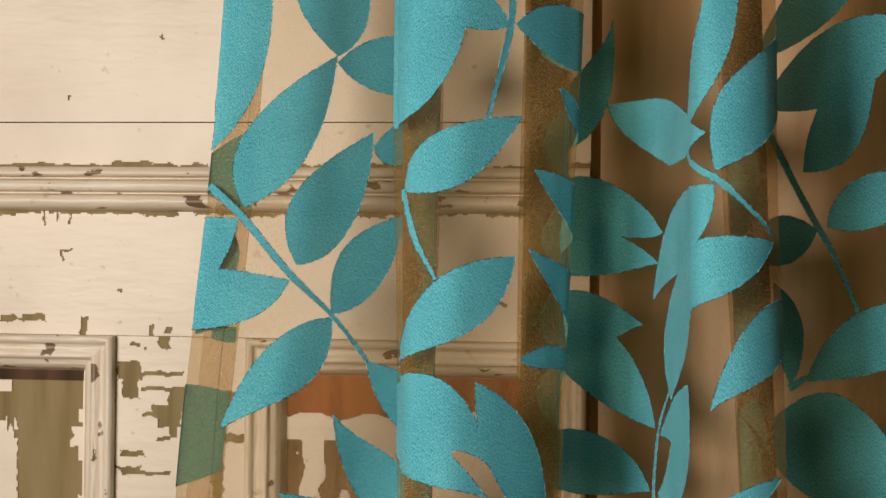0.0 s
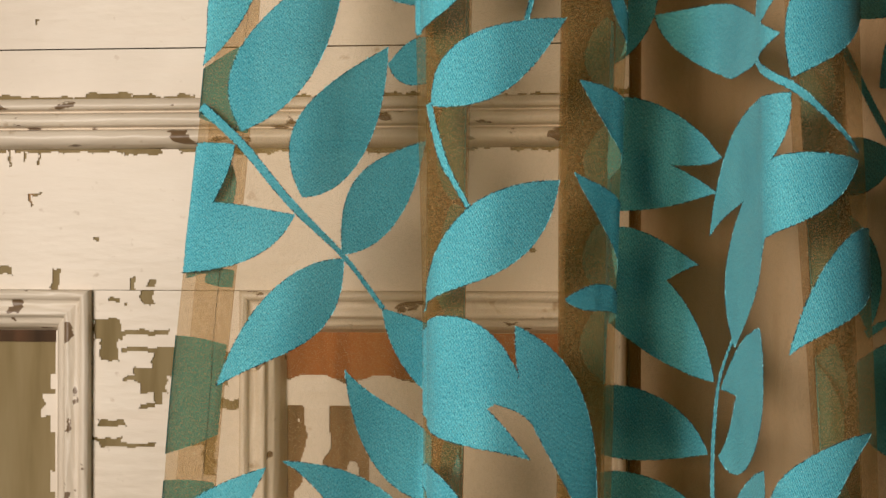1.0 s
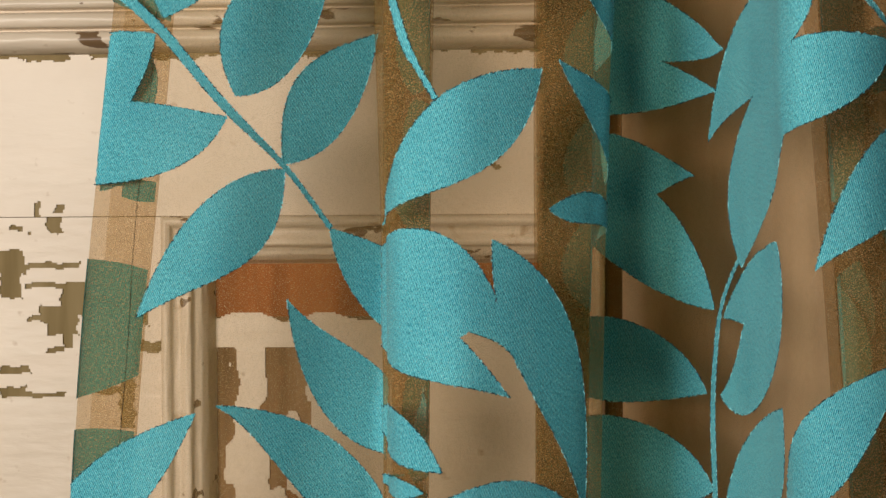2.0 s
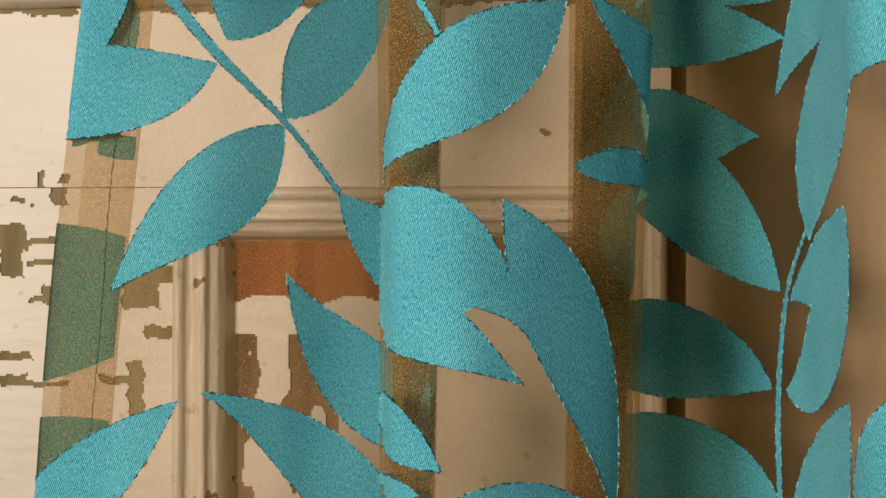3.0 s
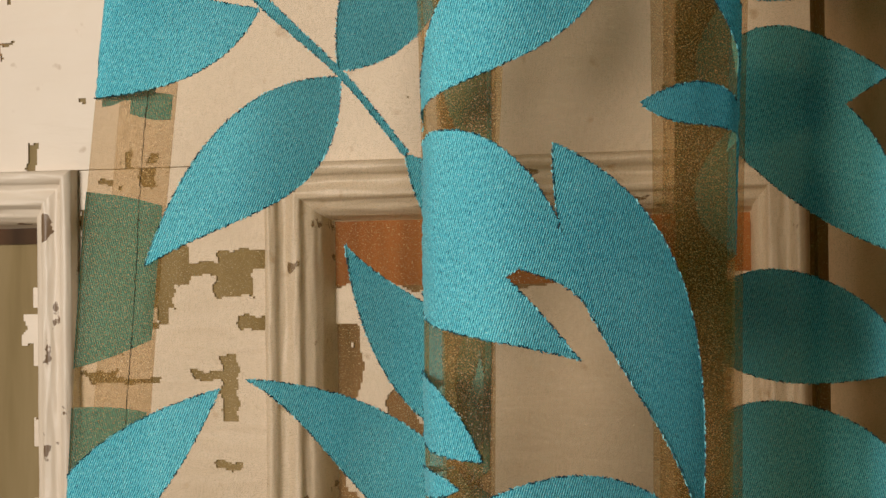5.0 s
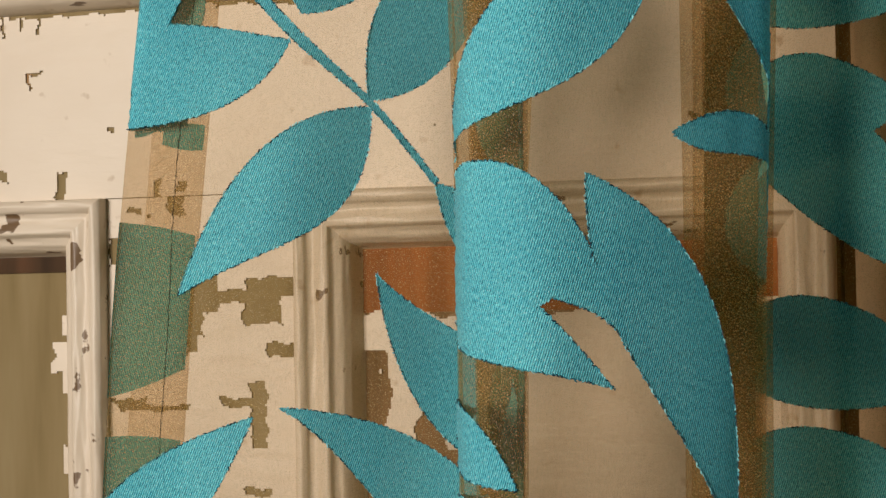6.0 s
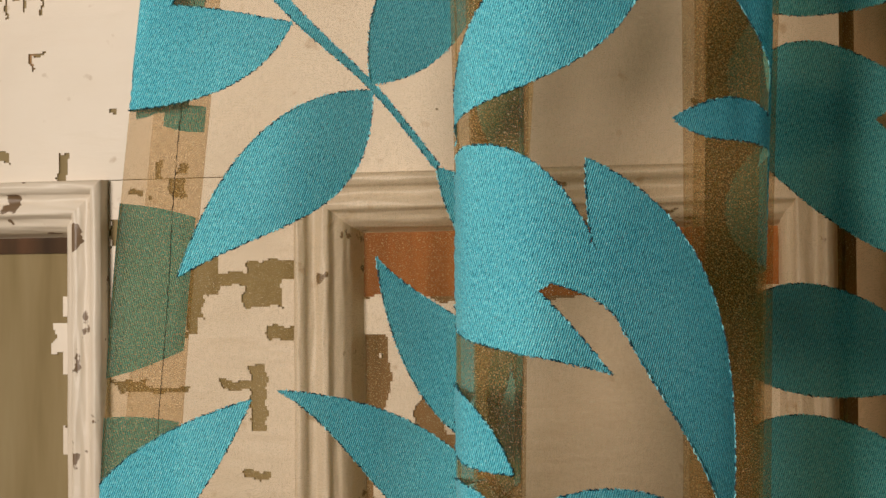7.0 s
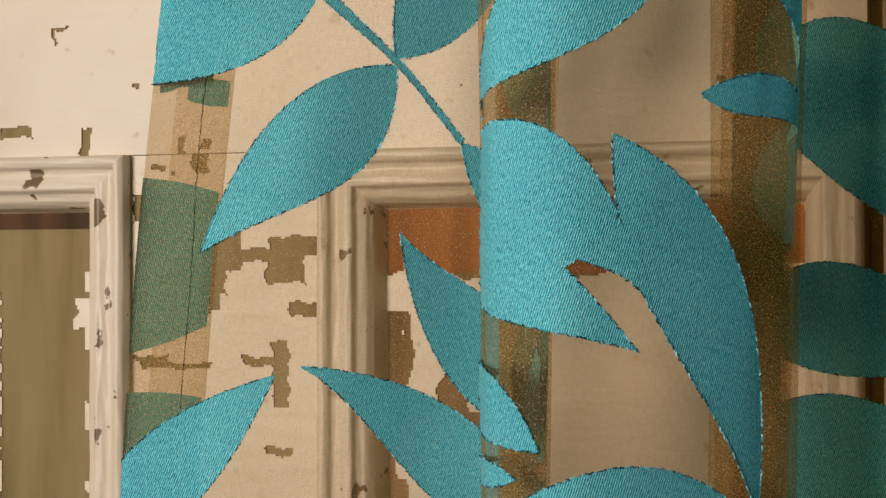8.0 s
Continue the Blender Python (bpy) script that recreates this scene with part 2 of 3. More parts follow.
# ---- the old painted door ----
def chipped_paint(name, x0, x1, z0, z1, y, chips, parent, extra=0.0, keep=None, cell=0.0016, label="peeling cream paint"):
    """A paint film in front of the bare wood at depth y, with flakes missing; keep(x, z) may rule where paint has survived."""
    nx, nz = max(int(round((x1 - x0) / cell)), 1), max(int(round((z1 - z0) / cell)), 1)
    xs, zs = np.linspace(x0, x1, nx + 1), np.linspace(z0, z1, nz + 1)
    cx, cz = np.meshgrid((xs[1:] + xs[:-1]) / 2, (zs[1:] + zs[:-1]) / 2)
    left = np.ones_like(cx, bool)
    wx = cx + 0.0010 * np.sin(cz * 640) * np.sin(cz * 211 + 1 + cx * 90)
    wz = cz + 0.0008 * np.sin(cx * 520 + 2) * np.sin(cx * 170 + cz * 60)
    for a, b, c, d in chips:
        left &= ~((wx > a) & (wx < c) & (wz > b) & (wz < d))
    if keep or extra:
        for j in range(nz):
            for i in range(nx):
                if keep and not keep(cx[j, i], cz[j, i]):
                    left[j, i] = False
                elif extra and noise.noise(Vector((cx[j, i] * 55, 3.7, cz[j, i] * 55))) + 0.5 * noise.noise(Vector((cx[j, i] * 170, 9.2, cz[j, i] * 170))) > extra:
                    left[j, i] = False
    film = 0.0009
    verts, faces, index = [], [], {}

    def vert(i, j, deep):
        key = (i, j, deep)
        if key not in index:
            index[key] = len(verts)
            verts.append((xs[i], y - (0 if deep else film), zs[j]))
        return index[key]

    # runs of whole cells become one strip each, to keep the film light
    for j in range(nz):
        i = 0
        while i < nx:
            if not left[j, i]:
                i += 1
                continue
            faces.append((vert(i, j, 0), vert(i + 1, j, 0), vert(i + 1, j + 1, 0), vert(i, j + 1, 0)))
            if i == 0 or not left[j, i - 1]:
                faces.append((vert(i, j, 1), vert(i, j, 0), vert(i, j + 1, 0), vert(i, j + 1, 1)))
            if i == nx - 1 or not left[j, i + 1]:
                faces.append((vert(i + 1, j, 0), vert(i + 1, j, 1), vert(i + 1, j + 1, 1), vert(i + 1, j + 1, 0)))
            if j == 0 or not left[j - 1, i]:
                faces.append((vert(i, j, 1), vert(i + 1, j, 1), vert(i + 1, j, 0), vert(i, j, 0)))
            if j == nz - 1 or not left[j + 1, i]:
                faces.append((vert(i, j + 1, 0), vert(i + 1, j + 1, 0), vert(i + 1, j + 1, 1), vert(i, j + 1, 1)))
            i += 1
    return mesh_object(name, verts, faces, PAINT, parent, label)


def door():
    d = tagged(new("door_1"), "old panelled wooden door with peeling cream paint", "door", kind="structure")
    # flat members
    upper = part("upper_panel", box(DOOR_X0, DOOR_X1, 0.0, 0.04, 1.2740, DOOR_H), OLIVE, d, "flat upper board")
    ledge = part("rail", box(DOOR_X0, DOOR_X1, 0.0, 0.04, 1.2140, 1.2733), OLIVE, d)
    lock = part("rail", box(DOOR_X0, DOOR_X1, 0.0, 0.04, 1.1300, 1.2138), OLIVE, d)
    bottom = part("rail", box(DOOR_X0, DOOR_X1, 0.0, 0.04, 0.0, 0.20), OLIVE, d)
    muntins = [(DOOR_X0, -0.490), (-0.2490, -0.1580)]
    stiles = [part("muntin", box(a, b, 0.0, 0.04, 0.2002, 1.1298), OLIVE, d) for a, b in muntins]
    # paint films, nearest stretch fine
    chipped_paint("paint_film", DOOR_X0, DOOR_X1, 1.2740, 1.40, 0.0, [(-0.2205, 1.3280, -0.2180, 1.3315), (-0.2840, 1.2890, -0.2825, 1.2925)], upper, 0, cell=0.0012)
    chipped_paint("paint_film", DOOR_X0, DOOR_X1, 1.40, DOOR_H, 0.0, [], upper, cell=0.02)
    rng = random.Random(5)
    # chips in a row above the band, doubling as its dark shadow line
    ledge_chips_shade, x = [], DOOR_X0
    while x < DOOR_X1:
        w = rng.uniform(0.004, 0.03)
        ledge_chips_shade.append((x, 1.2436, x + w, 1.2440 + rng.choice((0.0, 0.0012, 0.0022, 0.0034))))
        x += w
    chipped_paint("paint_film", DOOR_X0, DOOR_X1, 1.2440, 1.2732, 0.0, ledge_chips_shade, ledge, 0, cell=0.0010)
    rail_chips_shade = [(-0.3310, 1.1380, -0.3200, 1.1430), (-0.3150, 1.1390, -0.2980, 1.1440), (-0.3220, 1.1398, -0.3060, 1.1413),
                  (-0.2740, 1.1300, -0.2690, 1.1425), (-0.2260, 1.1300, -0.2230, 1.1385), (-0.2150, 1.1320, -0.2100, 1.1360),
                  (-0.2490, 1.1590, -0.2450, 1.1612), (-0.2882, 1.1800, -0.2866, 1.1880), (-0.2880, 1.1866, -0.2800, 1.1880),
                  (-0.3010, 1.2040, -0.2996, 1.2138), (-0.2920, 1.2060, -0.2904, 1.2138), (-0.2830, 1.2050, -0.2814, 1.2138)]
    # a further row below the band: chips that also draw its shadow
    x = DOOR_X0
    while x < DOOR_X1:
        w = rng.uniform(0.004, 0.025)
        rail_chips_shade.append((x, 1.2136 - rng.choice((0.0, 0.0016, 0.0016, 0.0032)), x + w, 1.2140))
        x += w
    chipped_paint("paint_film", -0.36, DOOR_X1, 1.1302, 1.2136, 0.0, rail_chips_shade, lock, 0.92, cell=0.0009)
    chipped_paint("paint_film", DOOR_X0, -0.3602, 1.1302, 1.2136, 0.0, rail_chips_shade, lock, 0, cell=0.003)
    chips = [(-0.2480, 1.1010, -0.2310, 1.1130), (-0.2440, 1.0880, -0.2330, 1.1010), (-0.2310, 1.1035, -0.2020, 1.1065),
             (-0.2390, 1.1228, -0.2320, 1.1252), (-0.2190, 1.1215, -0.2115, 1.1340), (-0.2310, 1.0935, -0.1960, 1.0962),
             (-0.2120, 1.0795, -0.1960, 1.0940), (-0.2230, 1.0755, -0.2060, 1.0840), (-0.2300, 1.0762, -0.2110, 1.0790),
             (-0.2190, 1.0690, -0.2060, 1.0755), (-0.2110, 1.0620, -0.2060, 1.0690), (-0.2200, 1.0600, -0.2110, 1.0630),
             (-0.2450, 1.0490, -0.2280, 1.0530), (-0.2510, 1.0398, -0.2430, 1.0422), (-0.2440, 1.0370, -0.2310, 1.0422)]
    chips += [(-0.2310, 1.0368, -0.2100, 1.0392), (-0.1820, 1.0860, -0.1580, 1.0940), (-0.1840, 1.0740, -0.1660, 1.0860),
              (-0.2070, 1.0830, -0.1790, 1.0890), (-0.1730, 1.0600, -0.1580, 1.0660), (-0.1950, 1.0385, -0.1790, 1.0425),
              (-0.1810, 1.0210, -0.1735, 1.0490), (-0.1840, 1.0005, -0.1710, 1.0040), (-0.2080, 1.0690, -0.2030, 1.0820)]
    for (a, b), st in zip(muntins, stiles):
        chipped_paint("paint_film", a, b, 0.93, 1.1298, 0.0, chips, st, 0.62 if a > 0 else 0.95, cell=0.0009 if -0.3 < a < 0 else 0.0025)
        chipped_paint("paint_film", a, b, 0.2002, 0.9298, 0.0, [], st, 0.62, cell=0.006)
    chipped_paint("paint_film", DOOR_X0, DOOR_X1, 0.0, 0.1998, 0.0, [], bottom, 0.7, cell=0.01)
    # the moulded band across the door
    band = [(0.0, 0.0), (0.0, 0.007), (0.0040, 0.010), (0.0065, 0.009), (0.0072, 0.003), (0.0084, 0.003), (0.0092, 0.010), (0.0130, 0.0115),
            (0.0165, 0.010), (0.0172, 0.004), (0.0184, 0.004), (0.0192, 0.013), (0.0240, 0.015), (0.0275, 0.012), (0.0290, 0.005), (0.0298, 0.0)]
    run_moulding("band_moulding", band, (DOOR_X0, 0, 1.2436), (DOOR_X1, 0, 1.2436), (0, 0, -1), WORN, d, "worn moulded band with dark chips", chips=0.0)
    # panels with mitred mouldings
    frame_profile = [(0.0, 0.0), (0.0, 0.0075), (0.0022, 0.0095), (0.0050, 0.0085), (0.0062, 0.0055), (0.0090, 0.0050), (0.0120, 0.0065),
                     (0.0150, 0.0068), (0.0165, 0.0030), (0.0200, 0.0015), (0.0225, -0.0030), (0.0240, -0.0095), (0.0250, -0.0120)]
    openings = [(-0.490, -0.2490), (-0.1580, 0.068)]
    for number, (a, b) in enumerate(openings):
        bare = UMBER if number else OLIVE
        p = part("panel", box(a, b, 0.012, 0.03, 0.20, 1.13), bare, d, "bare wood panel with paint remnants")
        top, low = 1.1300, 0.2002
        run_moulding("moulding", frame_profile, (a, 0, top), (b, 0, top), (0, 0, -1), WORN, d, mitre=(1, 1), chips=0.0)
        run_moulding("moulding", frame_profile, (a, 0, low), (b, 0, low), (0, 0, 1), WORN, d, mitre=(1, 1))
        run_moulding("moulding", frame_profile, (a, 0, low), (a, 0, top), (1, 0, 0), WORN, d, mitre=(1, 1))
        run_moulding("moulding", frame_profile, (b, 0, low), (b, 0, top), (-1, 0, 0), WORN, d, mitre=(1, 1))

        def kept_left(x, z):
            jag = 0.0012 * (noise.noise(Vector((x * 20, 1.5, z * 260))) > 0) + 0.003 * (noise.noise(Vector((4.2, 1.5, z * 90))) > 0.25)
            flank = x < -0.3210 - jag and z < 1.0705 + 0.010 * max(0.0, 1 - abs(x + 0.3270) / 0.004) - 0.012 * (noise.noise(Vector((x * 140, 6.1, 0.4))) > 0.2)
            scrap = x < -0.3260 and 1.090 < z < 1.098
            lump = math.hypot((x + 0.277) / 0.007, (z - 1.0605) / 0.008) < 1 + 1.0 * noise.noise(Vector((x * 150, 3.3, z * 150)))
            return flank or scrap or lump or x > -0.2752 - 0.003 * (noise.noise(Vector((x * 20, 2.5, z * 120))) > 0.1)

        def kept_right(x, z):
            drip = noise.noise(Vector((x * 48, 4.1, z * 16))) + 0.5 * noise.noise(Vector((x * 130, 2.2, z * 60)))
            ragged = 1.080 + 0.007 * noise.noise(Vector((x * 38, 7.7, 0.3))) - 0.003 * drip
            return z < ragged and drip < (0.02 if x < -0.083 and z < 1.062 else 2.0)

        chipped_paint("paint_film", a + 0.0245, b - 0.0245, 0.93, 1.106, 0.012, [], p, 0, kept_right if number else kept_left, 0.0010, "scraps of cream paint")
        if number == 0:
            # the moulding's shadow is put into this strip's dark brown
            part("bare_or_shade_patch", box(a + 0.0246, b - 0.0262, 0.0105, 0.0122, 1.0985, 1.1058), SHADED_WOOD, p, "brown strip with the moulding's shade painted in")
        if number == 1:
            part("bare_or_shade_patch", box(a + 0.0246, b - 0.0246, 0.0112, 0.0125, 1.078, 1.1058), RUST, p, "bare reddish wood")
    jamb = tagged(new("door_jamb"), "broad flat dull tan painted door jamb", "door frame", kind="structure")
    # added brown filler: gives the dark gap beside the door its soft shade tone
    part("stop", box(0.0697, 0.0768, 0.010, 0.05, 0.0, DOOR_H), UMBER, jamb, "brown strip added in the gap for its soft shade")
    part("post", box(0.0770, JAMB_X1, -0.017, 0.05, 0.0, DOOR_H, 0.0015), TAN, jamb)
    return d


# ---- the curtain's folds: plan of the cloth at z = 1.13 (x, y) and how far it leans per metre of height ----
def pleats(left, right, y0, y1, passes, lean_left, lean_right, ky, first):
    """Tight gathers behind a fold: the cloth runs to and fro between two sides while it goes back."""
    rows = []
    for i in range(passes):
        f = (i + 0.5) / passes
        to_left = (i % 2 == 0) == (first == "left")
        rows.append((left + 0.0006 * math.sin(5 * i) if to_left else right + 0.0006 * math.cos(3 * i), y0 + (y1 - y0) * f, lean_left if to_left else lean_right, ky))
    return rows


FOLDS = [
    (-0.1427, -0.1665, 0.092, 0.02), (-0.1250, -0.1630, 0.092, 0.02), (-0.1240, -0.1655, 0.092, 0.02),
    (-0.1437, -0.1705, 0.092, 0.02), (-0.1449, -0.1745, 0.092, 0.02), (-0.1260, -0.1705, 0.090, 0.02),
    (-0.0945, -0.1600, 0.070, 0.03), (-0.0710, -0.1410, 0.050, 0.04), (-0.0530, -0.1260, 0.045, 0.04), (-0.0380, -0.1150, 0.040, 0.05),
    (-0.0285, -0.1100, 0.036, 0.05), (-0.0240, -0.1150, 0.036, 0.05),
] + [(-0.0250, -0.1600, 0.000, 0.04)] + pleats(-0.0205, -0.0015, -0.1820, -0.2040, 7, -0.013, 0.015, 0.03, "left") + [
    (-0.0188, -0.2075, -0.014, 0.03), (-0.0165, -0.2160, -0.010, 0.03), (-0.0080, -0.2250, 0.000, 0.03),
    (0.0110, -0.2280, 0.010, 0.03), (0.0290, -0.2190, 0.015, 0.03), (0.0470, -0.2045, 0.020, 0.03),
    (0.0630, -0.1860, 0.030, 0.03), (0.0695, -0.1690, 0.031, 0.03),
] + pleats(0.0405, 0.0640, -0.1620, -0.1080, 7, 0.005, 0.020, 0.02, "left") + [
    (0.0370, -0.0980, 0.000, 0.00), (0.0430, -0.0900, 0.000, 0.00), (0.0600, -0.0860, 0.000, 0.00),
    (0.0920, -0.0880, 0.000, 0.00), (0.1100, -0.1000, -0.005, 0.00), (0.1200, -0.1180, -0.010, 0.02),
    (0.1300, -0.1500, -0.015, 0.03), (0.1385, -0.1860, -0.015, 0.05), (0.1420, -0.2050, -0.015, 0.05),
    (0.1520, -0.2160, -0.020, 0.05), (0.1700, -0.2150, -0.030, 0.05), (0.1850, -0.2040, -0.039, 0.05),
    (0.1885, -0.1880, -0.039, 0.05),
] + pleats(0.1640, 0.1850, -0.1760, -0.1250, 7, -0.062, -0.047, 0.03, "left") + [
    (0.1620, -0.1200, -0.066, 0.00), (0.1670, -0.1140, -0.050, 0.00), (0.1850, -0.1040, -0.030, 0.00),
    (0.2150, -0.0900, -0.020, 0.00), (0.2550, -0.0820, -0.010, 0.00), (0.2900, -0.0870, 0.000, 0.00),
    (0.3150, -0.1200, 0.000, 0.00), (0.3400, -0.1400, 0.000, 0.00), (0.3800, -0.1100, 0.000, 0.00),
]


def fold_table(step=0.0005):
    """The folds as a smooth curve, sampled evenly along the cloth."""
    p = np.array(FOLDS)
    out = []
    for i in range(len(p) - 1):
        a, b, c, d = p[max(i - 1, 0)], p[i], p[i + 1], p[min(i + 2, len(p) - 1)]
        for u in np.arange(0, 1, 0.04):
            out.append(0.5 * (2 * b + (c - a) * u + (2 * a - 5 * b + 4 * c - d) * u * u + (3 * b - a - 3 * c + d) * u ** 3))
    out = np.array(out + [p[-1]])
    s = np.concatenate(([0], np.cumsum(np.hypot(*np.diff(out[:, :2], axis=0).T))))
    even = np.arange(0, s[-1], step)
    return even, np.stack([np.interp(even, s, out[:, k]) for k in range(4)], 1)


CLOTH_S, CLOTH_T = fold_table()


def cloth(s, z):
    """Points of the cloth, s metres along it and z high."""
    s, z = np.asarray(s, float), np.asarray(z, float)
    x, y, kx, ky = (np.interp(s, CLOTH_S, CLOTH_T[:, k]) for k in range(4))
    h = 0.32 * np.tanh((z - 1.13) / 0.32)
    wave = 0.0012 * np.sin(9 * z + 14 * s) + 0.0008 * np.sin(23 * z - 31 * s)
    return np.stack([x + kx * h + wave * 0.5, y + ky * h + wave, z + 0 * s], -1)


def cloth_normal(s, z):
    """The cloth's front side."""
    e = 0.001
    t = cloth(np.asarray(s) + e, z) - cloth(np.asarray(s) - e, z)
    n = np.stack([t[..., 1], -t[..., 0], 0 * t[..., 0]], -1)
    return n / np.maximum(np.linalg.norm(n, axis=-1, keepdims=True), 1e-9)


# ---- the curtain ----
CURTAIN_TOP = 2.5
HEM_FOLD = 0.0498
HEM_BACK = 0.0215


def curtain():
    c = tagged(new("curtain"), "sheer brown curtain with woven turquoise leaf vines", "curtain")
    ss = np.arange(0.0, CLOTH_S[-1], 0.0015)
    zz = np.concatenate((np.arange(0.0, 0.85, 0.05), np.arange(0.85, 1.5, 0.012), np.linspace(1.5, CURTAIN_TOP, 18)))
    S, Z = np.meshgrid(ss, zz)
    pts = cloth(S.ravel(), Z.ravel())
    w = len(ss)
    faces = [(j * w + i, j * w + i + 1, (j + 1) * w + i + 1, (j + 1) * w + i) for j in range(len(zz) - 1) for i in range(w - 1)]
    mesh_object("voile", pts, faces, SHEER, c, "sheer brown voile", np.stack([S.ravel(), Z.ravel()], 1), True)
    count = [0]
    outlines = []
    edges = []

    def covered(points, own):
        """Which points lie well inside another leaf."""
        inside = np.zeros(len(points), bool)
        for number, poly in outlines:
            if number == own:
                continue
            lo, hi = poly.min(0), poly.max(0)
            near = ((points > lo) & (points < hi)).all(1)
            if not near.any():
                continue
            a, b = poly, np.roll(poly, -1, 0)
            p = points[:, None, :]
            cross = (a[:, 1] > p[..., 1]) != (b[:, 1] > p[..., 1])
            at = a[:, 0] + (p[..., 1] - a[:, 1]) * (b[:, 0] - a[:, 0]) / np.where(b[:, 1] == a[:, 1], 1e-9, b[:, 1] - a[:, 1])
            inside |= near & ((cross & (p[..., 0] < at)).sum(1) % 2 == 1)
        return inside

    def stitches(outline, lift, parent, seed, own, mat=THREAD, thick=1.0):
        """A row of short threads sewn over an edge."""
        rng = random.Random(seed)
        o = np.asarray(outline)
        d = np.concatenate(([0], np.cumsum(np.linalg.norm(np.diff(o, axis=0), axis=1))))
        verts, faces = [], []
        at = 0.0
        fine = np.arange(0, d[-1], 0.0005)
        hidden = covered(np.stack([np.interp(fine, d, o[:, k]) for k in range(2)], 1), own)
        while at < d[-1]:
            if hidden[min(int(at / 0.0005), len(hidden) - 1)]:
                at += 0.001
                continue
            n = rng.uniform(0.0007, 0.0015)
            wob = rng.uniform(-0.00018, 0.00018)
            u = np.array([at, at + n * 0.5, at + n])
            ps = np.stack([np.interp(u, d, o[:, k]) for k in range(2)], 1)
            q = cloth(ps[:, 0], ps[:, 1])
            nm = cloth_normal(ps[:, 0], ps[:, 1])
            t = q[2] - q[0]
            t = t / max(np.linalg.norm(t), 1e-9)
            r = rng.uniform(0.00018, 0.00040) * thick
            tilt = rng.uniform(-0.9, 0.9) if mat is THREAD else 0.0
            b = len(verts)
            for k, fat in ((0, 0.4), (1, 1.0), (2, 0.4)):
                side = np.cross(nm[k], t)
                base = q[k] + nm[k] * lift + side * (wob + (k - 1) * tilt * n * 0.4)
                for cs, sn in ((1, 0), (0.1, 1), (-1, 0)):
                    verts.append(base + side * cs * r * fat + nm[k] * sn * r * fat * 1.2)
            for k in range(2):
                for e in range(2):
                    g = b + k * 3 + e
                    faces.append((g, g + 1, g + 4, g + 3))
            at += n * rng.uniform(0.8, 1.15)
        tagged(mesh_object("edge_stitching", verts, faces, mat, parent, "frayed turquoise edge threads" if mat is THREAD else "dark hem thread"), kind="stuff")

    def weave(grid, lift):
        """One woven piece: a grid of places on the cloth, laid just proud of the voile."""
        rows, cols = grid.shape[:2]
        flat = grid.reshape(-1, 2)
        pts = cloth(flat[:, 0], flat[:, 1]) + cloth_normal(flat[:, 0], flat[:, 1]) * lift
        faces = [(j * cols + i, (j + 1) * cols + i, (j + 1) * cols + i + 1, j * cols + i + 1) for j in range(rows - 1) for i in range(cols - 1)]
        return mesh_object("leaf", pts, faces, LEAF, c, "", flat, True)

    def place(s0, z0, s1, z1, l1, l2, r1, r2, shift):
        """One leaf from one end to the other; each side is a curve with two handles (how far along, how far aside)."""
        count[0] += 1
        nu, nv = (40, 26) if shift == 0 else (14, 8)
        a, b = np.array((s0, z0 + shift)), np.array((s1, z1 + shift))
        ax = b - a
        length = np.linalg.norm(ax)
        ax = ax / length
        pe = np.array((-ax[1], ax[0]))
        u = np.linspace(0, 1, nu + 1)[:, None]

        def side(h, k):
            p, q = (a + ax * length * f + pe * w for f, w in (h, k))
            return (1 - u) ** 3 * a + 3 * u * (1 - u) ** 2 * p + 3 * u * u * (1 - u) * q + u ** 3 * b

        left, right = side(l1, l2), side(r1, r2)
        v = np.linspace(0, 1, nv + 1)
        g = left[:, None, :] * v[None, :, None] + right[:, None, :] * (1 - v)[None, :, None]
        g[..., 0] = np.clip(g[..., 0], 0.0005, CLOTH_S[-1] - 0.002)
        lift = 0.00035 + 0.00006 * (count[0] % 5)
        ob = weave(g, lift)
        if shift == 0:
            rim = np.concatenate((g[:, -1], g[::-1, 0]))
            outlines.append((count[0], rim))
            edges.append((rim, lift, ob, count[0], count[0]))

    def hem_piece(top_fold, low_fold, top_back, low_back, start=0.0, stop=1.0):
        """A leaf cut off by the turned hem: a band across part of the hem's back, between its fold and its sewn edge."""
        f = np.linspace(0, 1, 40)
        top = top_fold + (top_back - top_fold) * f + 0.0008 * np.sin(np.pi * f)
        low = low_fold + (low_back - low_fold) * f - 0.0008 * np.sin(np.pi * f)
        v = np.linspace(0, 1, 12)
        z = top[:, None] * (1 - v) + low[:, None] * v
        along = start + (stop - start) * f
        s = np.repeat((HEM_FOLD - 0.0012 - (HEM_FOLD - HEM_BACK - 0.0024) * along)[:, None], 12, 1)
        weave(np.stack([s, z], -1), 0.0004)

    def place_stem(points, shift, width=0.0036):
        p = np.array(points) + (0, shift)
        d = np.concatenate(([0], np.cumsum(np.linalg.norm(np.diff(p, axis=0), axis=1))))
        u = np.linspace(0, d[-1], 30)
        mid = np.stack([np.interp(u, d, p[:, k]) for k in range(2)], 1)
        for _ in range(6):
            mid[1:-1] = (mid[:-2] + 2 * mid[1:-1] + mid[2:]) / 4
        t = np.gradient(mid, axis=0)
        t /= np.linalg.norm(t, axis=1, keepdims=True)
        side = np.stack([-t[:, 1], t[:, 0]], 1) * (width * np.interp(np.linspace(0, 1, len(mid)), (0, 0.55, 0.72, 1), (0.60, 0.52, 0.34, 0.30)))[:, None]
        rows = [mid + side, mid, mid - side]
        flat = np.concatenate(rows)
